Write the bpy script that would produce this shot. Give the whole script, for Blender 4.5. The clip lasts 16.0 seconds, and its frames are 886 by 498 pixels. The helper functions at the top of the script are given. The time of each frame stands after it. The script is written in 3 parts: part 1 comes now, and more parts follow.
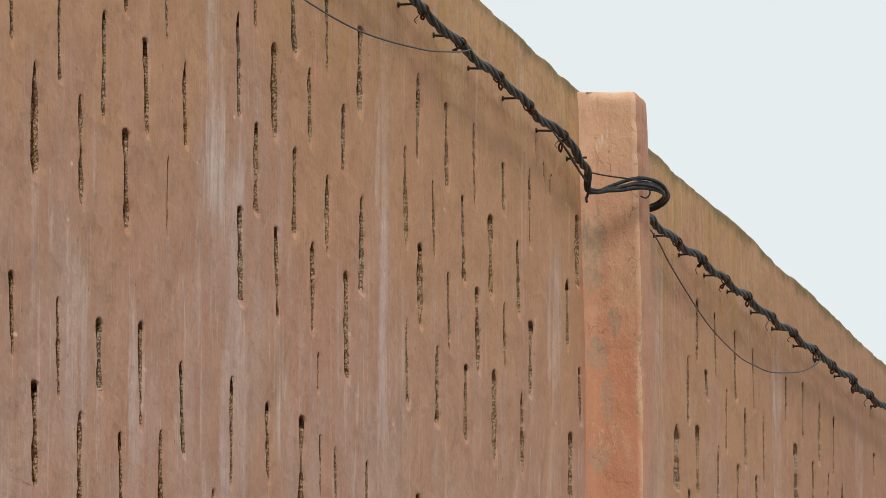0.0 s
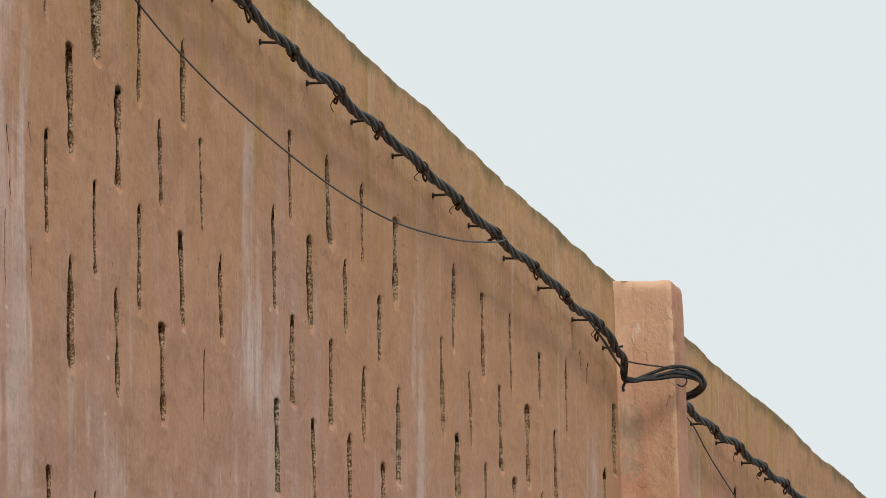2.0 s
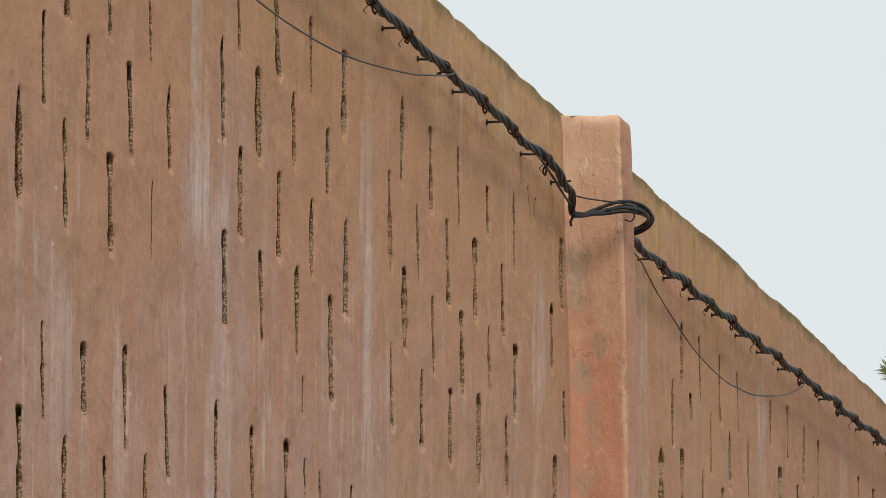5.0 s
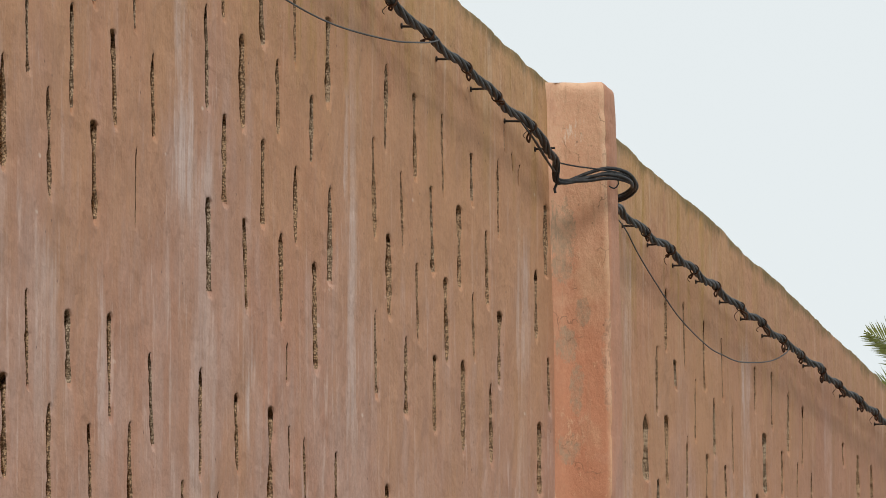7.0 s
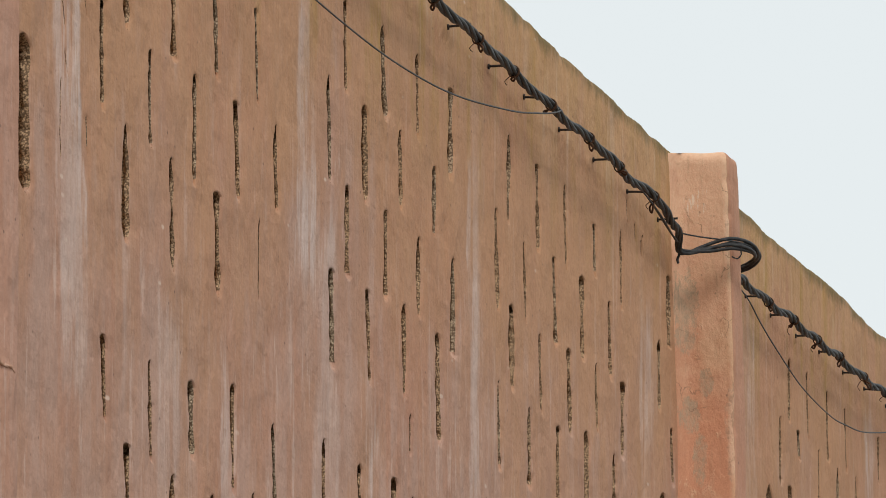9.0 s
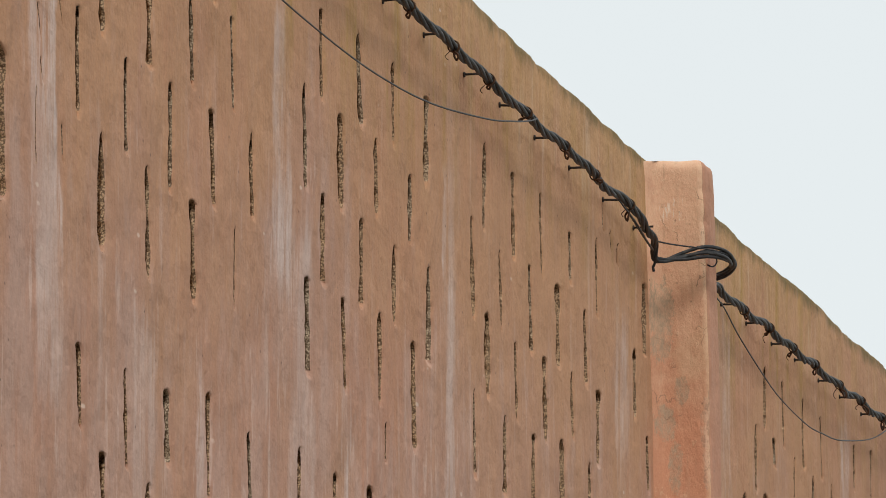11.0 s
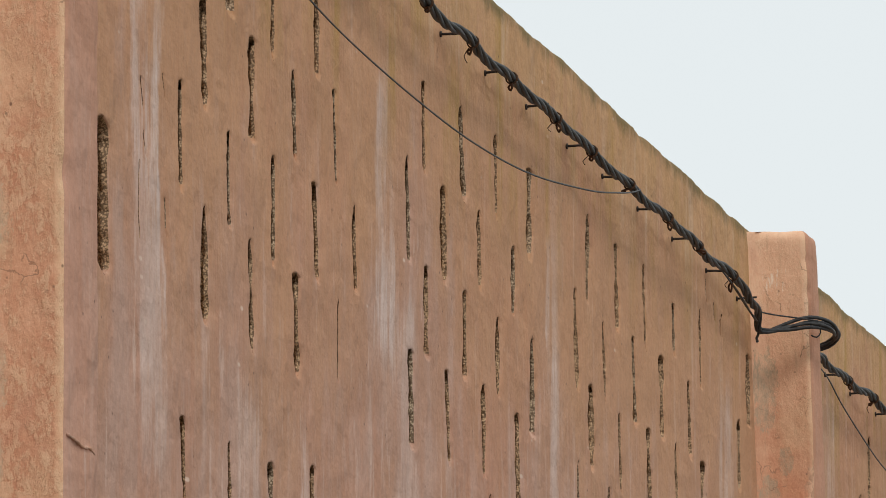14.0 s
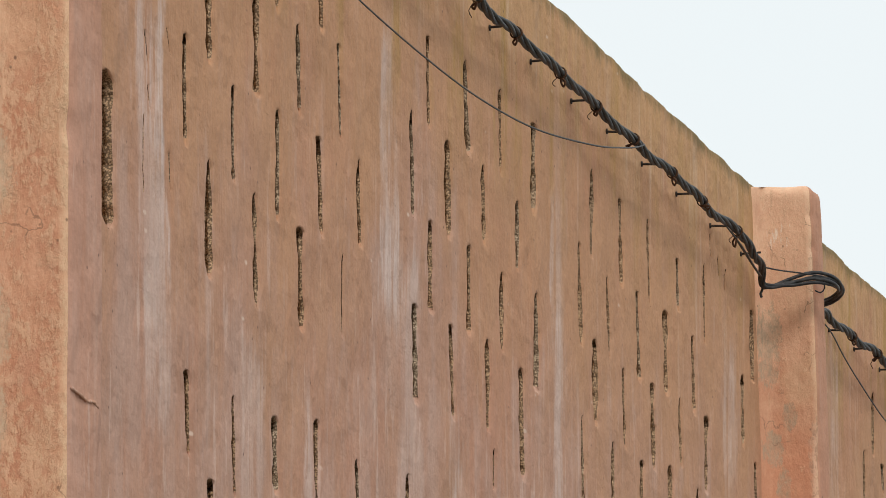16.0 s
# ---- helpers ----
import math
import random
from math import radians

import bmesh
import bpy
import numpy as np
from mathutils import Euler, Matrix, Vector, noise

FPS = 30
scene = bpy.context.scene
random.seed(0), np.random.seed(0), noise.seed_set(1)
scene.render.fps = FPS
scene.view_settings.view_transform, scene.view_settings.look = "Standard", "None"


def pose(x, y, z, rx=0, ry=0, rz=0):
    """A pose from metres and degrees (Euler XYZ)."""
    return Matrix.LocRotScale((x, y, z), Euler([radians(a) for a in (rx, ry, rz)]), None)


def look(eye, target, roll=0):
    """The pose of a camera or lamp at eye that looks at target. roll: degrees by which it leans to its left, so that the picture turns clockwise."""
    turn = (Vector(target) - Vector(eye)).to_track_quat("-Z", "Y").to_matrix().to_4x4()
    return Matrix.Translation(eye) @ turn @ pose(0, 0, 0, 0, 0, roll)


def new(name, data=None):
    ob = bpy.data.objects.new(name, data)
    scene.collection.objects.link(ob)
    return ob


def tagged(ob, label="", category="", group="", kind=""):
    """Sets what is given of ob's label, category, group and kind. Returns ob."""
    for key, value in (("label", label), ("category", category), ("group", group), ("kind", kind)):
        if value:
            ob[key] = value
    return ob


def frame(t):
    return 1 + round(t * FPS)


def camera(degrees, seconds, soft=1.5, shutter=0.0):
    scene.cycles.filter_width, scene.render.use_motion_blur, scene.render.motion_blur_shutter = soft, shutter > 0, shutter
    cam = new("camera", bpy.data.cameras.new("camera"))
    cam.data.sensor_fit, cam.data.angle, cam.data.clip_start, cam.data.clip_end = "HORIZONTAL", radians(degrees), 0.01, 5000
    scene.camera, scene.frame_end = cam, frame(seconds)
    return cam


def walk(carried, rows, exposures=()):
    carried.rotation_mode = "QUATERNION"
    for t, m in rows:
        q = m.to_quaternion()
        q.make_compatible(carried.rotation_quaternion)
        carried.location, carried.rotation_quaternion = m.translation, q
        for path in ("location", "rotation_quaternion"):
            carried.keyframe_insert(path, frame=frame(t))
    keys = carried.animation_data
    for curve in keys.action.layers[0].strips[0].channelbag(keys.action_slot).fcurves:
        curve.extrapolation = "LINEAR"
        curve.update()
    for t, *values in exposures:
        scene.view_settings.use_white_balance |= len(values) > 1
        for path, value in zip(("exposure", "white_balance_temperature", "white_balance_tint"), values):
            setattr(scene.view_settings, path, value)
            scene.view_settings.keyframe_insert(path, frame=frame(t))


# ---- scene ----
# The camera stands still in the street and turns by hand through a long lens.
cam = camera(6.10, 16.0, soft=0.9)
EYE = (0.0, -5.162, 1.6)
ROWS = [
    (0, 9.996, 7.444, 0.166), (0.5, 10.098, 7.692, 0.031), (1, 10.186, 7.910, -0.032),
    (1.5, 10.207, 8.312, -0.478), (2, 10.246, 8.757, -0.368), (2.5, 10.302, 8.829, -0.314),
    (3, 10.310, 8.765, -0.141), (3.5, 10.254, 8.563, -0.100), (4, 10.153, 7.990, 0.003),
    (4.5, 10.004, 7.779, 0.056), (5, 9.888, 7.607, 0.083), (5.2, 9.853, 7.536, 0.070),
    (7.3, 9.777, 7.380, -0.028), (7.5, 9.767, 7.400, -0.033), (8, 9.952, 7.632, -0.225),
    (8.5, 10.413, 7.788, -0.069), (9, 10.631, 7.869, -0.032), (9.5, 10.693, 7.911, -0.034),
    (10, 10.474, 7.921, -0.055), (12.5, 10.455, 7.929, -0.062), (13, 10.646, 8.005, -0.202),
    (13.5, 10.867, 8.168, -0.273), (14, 11.179, 8.423, -0.235), (14.5, 11.374, 8.594, -0.112),
    (15, 11.379, 8.534, 0.032), (15.5, 11.210, 8.206, -0.034), (16, 11.209, 8.110, -0.114),
]
EXPOSURES = [(0, 0.0), (1.5, 0.0), (2.5, -0.17), (3.0, -0.25), (3.5, -0.3), (4, -0.26), (4.5, -0.14), (5, -0.08), (7.5, 0.0), (14, 0.0), (15.5, 0.0), (16, 0.12)]
walk(cam, [(t, pose(*EYE, 90 + pitch, 0, yaw - 90) @ pose(0, 0, 0, 0, 0, roll)) for t, yaw, pitch, roll in ROWS], EXPOSURES)

# ---- light: an overcast sky with a broad veiled sun behind the camera ----
SUN_UP, SUN_FROM = 46.0, 215.0          # elevation; direction it comes from, degrees from +x
world = bpy.data.worlds.new("overcast_sky")
scene.world = world
world.use_nodes = True
wn, wl = world.node_tree.nodes, world.node_tree.links
sky = wn.new("ShaderNodeTexSky")
sky.sky_type, sky.sun_disc = "NISHITA", False
sky.sun_elevation, sky.sun_rotation = radians(SUN_UP), radians(90 - SUN_FROM)
dim = wn.new("ShaderNodeMixRGB")
dim.blend_type, dim.inputs[0].default_value, dim.inputs[2].default_value = "MULTIPLY", 1.0, (0.1, 0.1, 0.1, 1)
cloud = wn.new("ShaderNodeMixRGB")
cloud.inputs[0].default_value, cloud.inputs[2].default_value = 0.93, (0.825, 0.872, 0.88, 1)
wl.new(sky.outputs[0], dim.inputs[1])
wl.new(dim.outputs[0], cloud.inputs[1])
wl.new(cloud.outputs[0], wn["Background"].inputs[0])
wn["Background"].inputs[1].default_value = 1.0
sun = new("sun", bpy.data.lights.new("sun", "SUN"))
sun.data.energy, sun.data.angle, sun.data.color = 1.28, radians(13), (1.0, 0.95, 0.88)
a, e = radians(SUN_FROM), radians(SUN_UP)
sun.matrix_world = look((60 * math.cos(a) * math.cos(e), 60 * math.sin(a) * math.cos(e), 60 * math.sin(e)), (0, 0, 0))

# ---- materials ----


class Nodes:
    """A short way to write a node material."""

    def __init__(self, name, rough=0.9):
        self.mat = bpy.data.materials.new(name)
        self.mat.use_nodes = True
        self.tree = self.mat.node_tree
        self.bsdf = self.tree.nodes["Principled BSDF"]
        self.bsdf.inputs["Roughness"].default_value = rough
        self.bsdf.inputs["Specular IOR Level"].default_value = 0.25
        self.pos = self.add("ShaderNodeTexCoord").outputs["Object"]

    def add(self, kind):
        return self.tree.nodes.new(kind)

    def put(self, value, socket):
        if hasattr(value, "links"):
            self.tree.links.new(value, socket)
        else:
            socket.default_value = value

    def noise(self, scale, stretch=(1, 1, 1), detail=4.0, rough=0.55, shift=(0, 0, 0)):
        m = self.add("ShaderNodeMapping")
        m.inputs["Scale"].default_value, m.inputs["Location"].default_value = stretch, shift
        self.put(self.pos, m.inputs[0])
        n = self.add("ShaderNodeTexNoise")
        n.inputs["Scale"].default_value, n.inputs["Detail"].default_value, n.inputs["Roughness"].default_value = scale, detail, rough
        self.put(m.outputs[0], n.inputs[0])
        return n.outputs[0]

    def cells(self, scale, stretch=(1, 1, 1)):
        m = self.add("ShaderNodeMapping")
        m.inputs["Scale"].default_value = stretch
        self.put(self.pos, m.inputs[0])
        n = self.add("ShaderNodeTexVoronoi")
        n.inputs["Scale"].default_value = scale
        self.put(m.outputs[0], n.inputs[0])
        return n

    def step(self, value, lo, hi, to_lo=0.0, to_hi=1.0):
        r = self.add("ShaderNodeMapRange")
        r.interpolation_type = "SMOOTHSTEP"
        self.put(value, r.inputs[0])
        for i, x in enumerate((lo, hi, to_lo, to_hi)):
            r.inputs[i + 1].default_value = x
        return r.outputs[0]

    def math(self, how, x, y=0.0):
        m = self.add("ShaderNodeMath")
        m.operation = how
        self.put(x, m.inputs[0])
        self.put(y, m.inputs[1])
        return m.outputs[0]

    def mix(self, fac, x, y, how="MIX"):
        m = self.add("ShaderNodeMixRGB")
        m.blend_type = how
        self.put(fac, m.inputs[0])
        self.put((*x, 1) if isinstance(x, tuple) else x, m.inputs[1])
        self.put((*y, 1) if isinstance(y, tuple) else y, m.inputs[2])
        return m.outputs[0]

    def axis(self, i):
        s = self.add("ShaderNodeSeparateXYZ")
        self.put(self.pos, s.inputs[0])
        return s.outputs[i]

    def done(self, colour, *reliefs):
        """reliefs: (height, strength, distance)"""
        self.put((*colour, 1) if isinstance(colour, tuple) else colour, self.bsdf.inputs["Base Color"])
        last = None
        for height, strength, distance in reliefs:
            b = self.add("ShaderNodeBump")
            b.inputs["Strength"].default_value, b.inputs["Distance"].default_value = strength, distance
            self.put(height, b.inputs["Height"])
            if last:
                self.put(last, b.inputs["Normal"])
            last = b.outputs[0]
        if last:
            self.put(last, self.bsdf.inputs["Normal"])
        return self.mat


# lime runs: place along the wall, half-width, strength, and the heights between which they show
LIME_BANDS = [(21.97, 0.18, 1.0, 4.4, 7.0), (25.2, 0.14, 0.95, 5.05, 6.0), (25.5, 0.20, 0.75, 3.9, 5.3), (28.1, 0.13, 0.95, 5.35, 5.9), (28.13, 0.14, 0.6, 4.2, 6.3), (31.8, 0.15, 0.6, 4.6, 5.85),
              (34.5, 0.20, 0.75, 4.8, 6.25), (38.33, 0.17, 0.75, 5.2, 6.15), (41.4, 0.15, 0.4, 5.0, 6.2), (24.05, 0.10, 0.9, 4.15, 4.6), (26.18, 0.10, 0.85, 4.5, 4.9), (23.2, 0.16, 0.45, 3.9, 4.7)]


def wall_plaster(name, whole=True):
    """Faded terracotta limewash: ochre, weathering to mauve, with lime runs and ochre growth along the top."""
    n = Nodes(name, 0.92)
    z, x = n.axis(2), n.axis(0)
    runs = n.noise(1.5, (1.0, 1.0, 0.55), 7.0, 0.62)
    fine = n.noise(4.0, (1.3, 1.0, 0.42), 5.0, 0.6, (3, 0, 7))
    cloudy = n.noise(0.5, (1, 1, 1.2), 4.0, 0.55, (9, 2, 1))
    low = n.step(z, 6.3, 4.3, -0.20, 0.15)
    fade = n.math("ADD", n.math("ADD", n.math("MULTIPLY", runs, 0.7), n.math("MULTIPLY", cloudy, 0.45)), low)
    ochre, mauve = ((0.495, 0.273, 0.155), (0.465, 0.267, 0.19)) if whole else ((0.52, 0.275, 0.18), (0.52, 0.295, 0.215))
    colour = n.mix(n.step(fade, 0.44, 0.80), ochre, mauve)
    red = n.noise(0.9, (1, 1, 0.8), 5.0, 0.6, (5, 7, 2))
    colour = n.mix(n.step(red, 0.50, 0.68, 0, 0.4), colour, (0.51, 0.24, 0.15))
    if whole:
        rose = n.step(n.math("ADD", x, n.math("MULTIPLY", n.noise(0.7, (1, 1, 0.8), 5.0, 0.6, (1, 1, 8)), 5.0)), 39.5, 43.5, 0, 0.65)
        colour = n.mix(rose, colour, (0.42, 0.225, 0.155))
    thin = n.step(n.math("ADD", n.math("MULTIPLY", fine, 0.75), n.math("MULTIPLY", fade, 0.45)), 0.63, 0.80, 0, 0.55 if whole else 0.3)
    colour = n.mix(thin, colour, (0.515, 0.35, 0.285))
    if whole:
        bent = n.math("ADD", x, n.math("MULTIPLY", n.math("SUBTRACT", n.noise(2.2, (1, 1, 0.6), 6.0, 0.65, (2, 9, 2)), 0.5), 0.5))
        total, frayed = 0.0, n.noise(9.0, (1.6, 1, 0.12), 4.0, 0.6, (5, 1, 9))
        for centre, half, strong, low_end, high_end in LIME_BANDS:
            d = n.math("ABSOLUTE", n.math("SUBTRACT", bent, centre))
            reach = n.math("ADD", z, n.math("MULTIPLY", n.math("SUBTRACT", frayed, 0.5), 0.7))
            ends = n.math("MULTIPLY", n.step(reach, low_end - 0.12, low_end + 0.12), n.step(reach, high_end + 0.1, high_end - 0.1))
            total = n.math("MAXIMUM", n.math("MULTIPLY", n.step(d, half * 1.12, half * 0.72, 0, strong), ends), total)
        ragged = n.noise(6.0, (1.8, 1.0, 0.22), 6.0, 0.72, (1, 5, 2))
        worn = n.step(n.noise(1.1, (1, 1, 1.2), 3.0, 0.5, (4, 4, 4)), 0.38, 0.64, 0.22, 1.0)
        lime = n.math("MULTIPLY", n.math("MULTIPLY", total, n.step(ragged, 0.36, 0.58)), worn)
        colour = n.mix(n.math("MULTIPLY", lime, 0.95), colour, (0.66, 0.53, 0.48))
    if whole:
        # ochre and green growth that runs down from the top edge, thinning out along the far bay
        far = n.step(x, 35.8, 38.5, 1.0, 0.35)
        top = n.math("SUBTRACT", z, n.step(x, 33.0, 37.2, 0.0, 0.06))
        drip = n.noise(2.6, (1.5, 1.0, 0.4), 6.0, 0.65, (6, 1, 3))
        reach = n.math("ADD", top, n.math("MULTIPLY", drip, 1.1))
        colour = n.mix(n.math("MULTIPLY", n.step(reach, 6.57, 7.0, 0, 0.6), far), colour, (0.52, 0.315, 0.15))
        streak = n.noise(3.4, (1.6, 1.0, 0.35), 5.0, 0.6, (8, 3, 6))
        heavy = n.math("MULTIPLY", n.step(top, 5.55, 6.15, 0, 1.0), n.math("MAXIMUM", n.step(x, 30.5, 26.5, 0.5, 0.9), n.step(x, 32.6, 33.2, 0, 0.9)))
        stain = n.math("MULTIPLY", n.step(streak, 0.47, 0.66), heavy)
        colour = n.mix(n.math("MULTIPLY", stain, far), colour, (0.42, 0.25, 0.085))
        pale = n.noise(4.2, (1.8, 1.0, 0.3), 5.0, 0.6, (3, 8, 1))
        colour = n.mix(n.math("MULTIPLY", n.step(pale, 0.55, 0.72), n.step(top, 6.0, 6.3, 0, 0.55)), colour, (0.62, 0.45, 0.33))
        speck = n.noise(2.2, (1.1, 1, 0.9), 7.0, 0.74, (2, 2, 2))
        moss = n.math("ADD", top, n.math("MULTIPLY", speck, 0.24))
        colour = n.mix(n.step(moss, 6.575, 6.65, 0, 0.85), colour, (0.15, 0.115, 0.045))
    # brush marks of the limewash, thin and upright, chalky where they overlap
    brush = n.noise(17.0, (1.0, 1, 0.13), 5.0, 0.65, (4, 6, 5))
    colour = n.mix(0.07, colour, n.mix(n.step(brush, 0.25, 0.75), (0.32, 0.30, 0.29), (0.74, 0.73, 0.73)), "OVERLAY")
    chalk = n.math("MULTIPLY", n.step(n.noise(11.0, (1.1, 1, 0.16), 6.0, 0.7, (2, 4, 1)), 0.57, 0.63), n.step(fade, 0.45, 0.75, 0.10, 0.68))
    colour = n.mix(chalk, colour, (0.60, 0.42, 0.345))
    # sparse sharp runs, ruddy and pale
    trickle = n.noise(5.0, (1.5, 1, 0.15), 6.0, 0.62, (3, 7, 4))
    colour = n.mix(n.step(trickle, 0.57, 0.66, 0, 0.30), colour, (0.45, 0.215, 0.13))
    colour = n.mix(n.step(trickle, 0.41, 0.34, 0, 0.26), colour, (0.62, 0.44, 0.36))
    flecks = n.cells(9.0, (0.35, 1, 1))
    fleck = n.math("MULTIPLY", n.step(flecks.outputs["Distance"], 0.085, 0.04), n.step(n.noise(1.3, shift=(3, 1, 1)), 0.5, 0.6))
    colour = n.mix(n.math("MULTIPLY", fleck, 0.6), colour, (0.74, 0.60, 0.50))
    grain = n.noise(40.0, (1, 1, 1), 5.0, 0.65)
    colour = n.mix(0.26, colour, n.mix(grain, (0.27, 0.25, 0.24), (0.76, 0.74, 0.73)), "OVERLAY")
    grit = n.noise(115.0, (0.3, 1, 1), 4.0, 0.7, (9, 9, 2))
    colour = n.mix(0.13, colour, n.mix(n.step(grit, 0.3, 0.7), (0.32, 0.30, 0.29), (0.70, 0.69, 0.68)), "OVERLAY")
    blot = n.noise(3.2, (0.8, 1, 1.1), 4.0, 0.55, (6, 6, 1))
    colour = n.mix(0.20, colour, n.mix(blot, (0.26, 0.26, 0.26), (0.74, 0.74, 0.74)), "OVERLAY")
    pits = n.cells(15.0, (0.7, 1, 1))
    dark = n.math("MULTIPLY", n.step(pits.outputs["Distance"], 0.10, 0.03), n.step(n.noise(1.7), 0.47, 0.57))
    colour = n.mix(n.math("MULTIPLY", dark, 0.75), colour, (0.12, 0.07, 0.05))
    trowel = n.noise(3.6, (1.0, 1, 0.9), 4.0, 0.5, (8, 8, 8))
    ridges = n.noise(11.0, (0.7, 1, 1.5), 3.0, 0.5, (1, 8, 3))
    # comb-like trowel ripples in patches
    comb = n.math("MULTIPLY", n.noise(26.0, (0.22, 1, 2.4), 3.0, 0.5, (3, 3, 3)), n.step(n.noise(1.3, (0.8, 1, 1.3), 3.0, 0.5, (7, 2, 6)), 0.54, 0.66))
    return n.done(colour, (trowel, 0.75, 0.06), (ridges, 0.5, 0.014), (comb, 0.35, 0.004), (n.noise(15.0, (1.7, 1, 0.3), 5.0, 0.6, (7, 1, 4)), 0.75, 0.011), (grain, 0.5, 0.004), (grit, 0.25, 0.003))


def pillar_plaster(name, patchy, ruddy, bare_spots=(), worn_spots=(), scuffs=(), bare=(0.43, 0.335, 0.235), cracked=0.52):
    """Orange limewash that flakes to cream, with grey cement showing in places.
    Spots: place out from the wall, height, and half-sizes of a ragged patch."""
    n = Nodes(name, 0.9)
    y, z = n.axis(1), n.axis(2)
    big = n.noise(4.2, (1, 1, 0.7), 7.0, 0.66)
    mid = n.noise(13.0, (1, 1, 0.75), 7.0, 0.72, (3, 1, 5))
    flakes = n.noise(42.0, (1, 1.1, 0.6), 6.0, 0.74, (3, 1, 5))

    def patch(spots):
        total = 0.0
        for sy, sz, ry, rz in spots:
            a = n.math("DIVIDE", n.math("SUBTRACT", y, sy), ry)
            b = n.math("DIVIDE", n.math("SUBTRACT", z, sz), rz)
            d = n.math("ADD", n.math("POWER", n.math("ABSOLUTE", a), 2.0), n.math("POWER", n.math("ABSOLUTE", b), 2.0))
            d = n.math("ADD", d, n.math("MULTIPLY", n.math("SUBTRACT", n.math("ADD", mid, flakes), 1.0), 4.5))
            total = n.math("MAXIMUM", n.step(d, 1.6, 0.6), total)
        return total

    sag = n.step(z, 6.5, 5.0, -0.20 + ruddy, 0.20 + ruddy)
    red = n.math("ADD", n.math("ADD", n.math("MULTIPLY", big, 0.65), n.math("MULTIPLY", mid, 0.35)), sag)
    colour = n.mix(n.step(red, 0.36, 0.70), (0.79, 0.49, 0.325), (0.61, 0.295, 0.178))
    worn = n.math("ADD", n.math("ADD", n.math("MULTIPLY", flakes, 0.4), n.math("MULTIPLY", mid, 0.35)), n.math("MULTIPLY", big, 0.25))
    peeled = n.step(worn, 0.51 - patchy, 0.585 - patchy)
    colour = n.mix(n.math("MULTIPLY", peeled, 0.65), colour, (0.79, 0.55, 0.365))
    soft_pale = n.step(n.noise(3.3, (1, 1.4, 0.8), 5.0, 0.6, (8, 2, 4)), 0.50, 0.66, 0, 0.45)
    colour = n.mix(soft_pale, colour, (0.73, 0.50, 0.32))
    pinkish = n.noise(6.0, (1, 1, 1), 6.0, 0.65, (2, 7, 7))
    colour = n.mix(n.step(pinkish, 0.52, 0.66, 0, 0.5), colour, (0.64, 0.34, 0.225))
    arris = n.math("ADD", y, n.math("MULTIPLY", mid, 0.02))
    colour = n.mix(n.step(arris, -0.185, -0.212, 0, 0.5), colour, (0.78, 0.55, 0.35))
    runs = n.noise(30.0, (1, 1.5, 0.07), 4.0, 0.6, (1, 2, 3))
    colour = n.mix(n.step(runs, 0.54, 0.72, 0, 0.35), colour, (0.50, 0.31, 0.20))
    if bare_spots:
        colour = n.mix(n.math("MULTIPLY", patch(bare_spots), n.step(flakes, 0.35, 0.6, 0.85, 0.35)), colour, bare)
    if worn_spots:
        crumbs = n.math("MULTIPLY", patch(worn_spots), n.step(flakes, 0.50, 0.42))
        colour = n.mix(n.math("MULTIPLY", patch(worn_spots), 0.35), colour, (0.74, 0.55, 0.40))
        colour = n.mix(n.math("MULTIPLY", crumbs, 0.5), colour, (0.30, 0.16, 0.10))
    if scuffs:
        nicks = n.step(n.noise(55.0, (1, 1.6, 0.3), 3.0, 0.6, (2, 2, 6)), 0.57, 0.64)
        colour = n.mix(n.math("MULTIPLY", n.math("MULTIPLY", patch(scuffs), nicks), 0.8), colour, (0.84, 0.68, 0.55))
    grain = n.noise(85.0, (1, 1, 1), 5.0, 0.7)
    colour = n.mix(0.45, colour, n.mix(grain, (0.28, 0.26, 0.25), (0.75, 0.73, 0.72)), "OVERLAY")
    # hairline cracks along the borders of broken plaster
    web = n.add("ShaderNodeTexVoronoi")
    web.feature = "DISTANCE_TO_EDGE"
    web.inputs["Scale"].default_value = 5.0
    bend = n.add("ShaderNodeVectorMath")
    bend.operation = "ADD"
    jog = n.add("ShaderNodeTexNoise")
    jog.inputs["Scale"].default_value, jog.inputs["Detail"].default_value = 12.0, 5.0
    small = n.add("ShaderNodeVectorMath")
    small.operation, small.inputs[3].default_value = "SCALE", 0.12
    n.put(n.pos, jog.inputs[0])
    n.put(jog.outputs[1], small.inputs[0])
    n.put(n.pos, bend.inputs[0])
    n.put(small.outputs[0], bend.inputs[1])
    n.put(bend.outputs[0], web.inputs[0])
    crack = n.math("MULTIPLY", n.step(web.outputs["Distance"], 0.012, 0.003), n.step(n.noise(4.1, shift=(4, 2, 4)), cracked, cracked + 0.06))
    colour = n.mix(n.math("MULTIPLY", crack, 0.6), colour, (0.24, 0.125, 0.075))
    pits = n.cells(26.0, (1, 1, 0.8))
    hole = n.math("MULTIPLY", n.step(pits.outputs["Distance"], 0.14, 0.05), n.step(n.noise(3.1, shift=(5, 5, 5)), 0.52, 0.6))
    colour = n.mix(n.math("MULTIPLY", hole, 0.7), colour, (0.13, 0.07, 0.045))
    return n.done(colour, (big, 0.6, 0.04), (peeled, 0.5, 0.0025), (mid, 0.2, 0.010), (flakes, 0.18, 0.004), (crack, -0.9, 0.006), (hole, -0.8, 0.006), (grain, 0.3, 0.003))


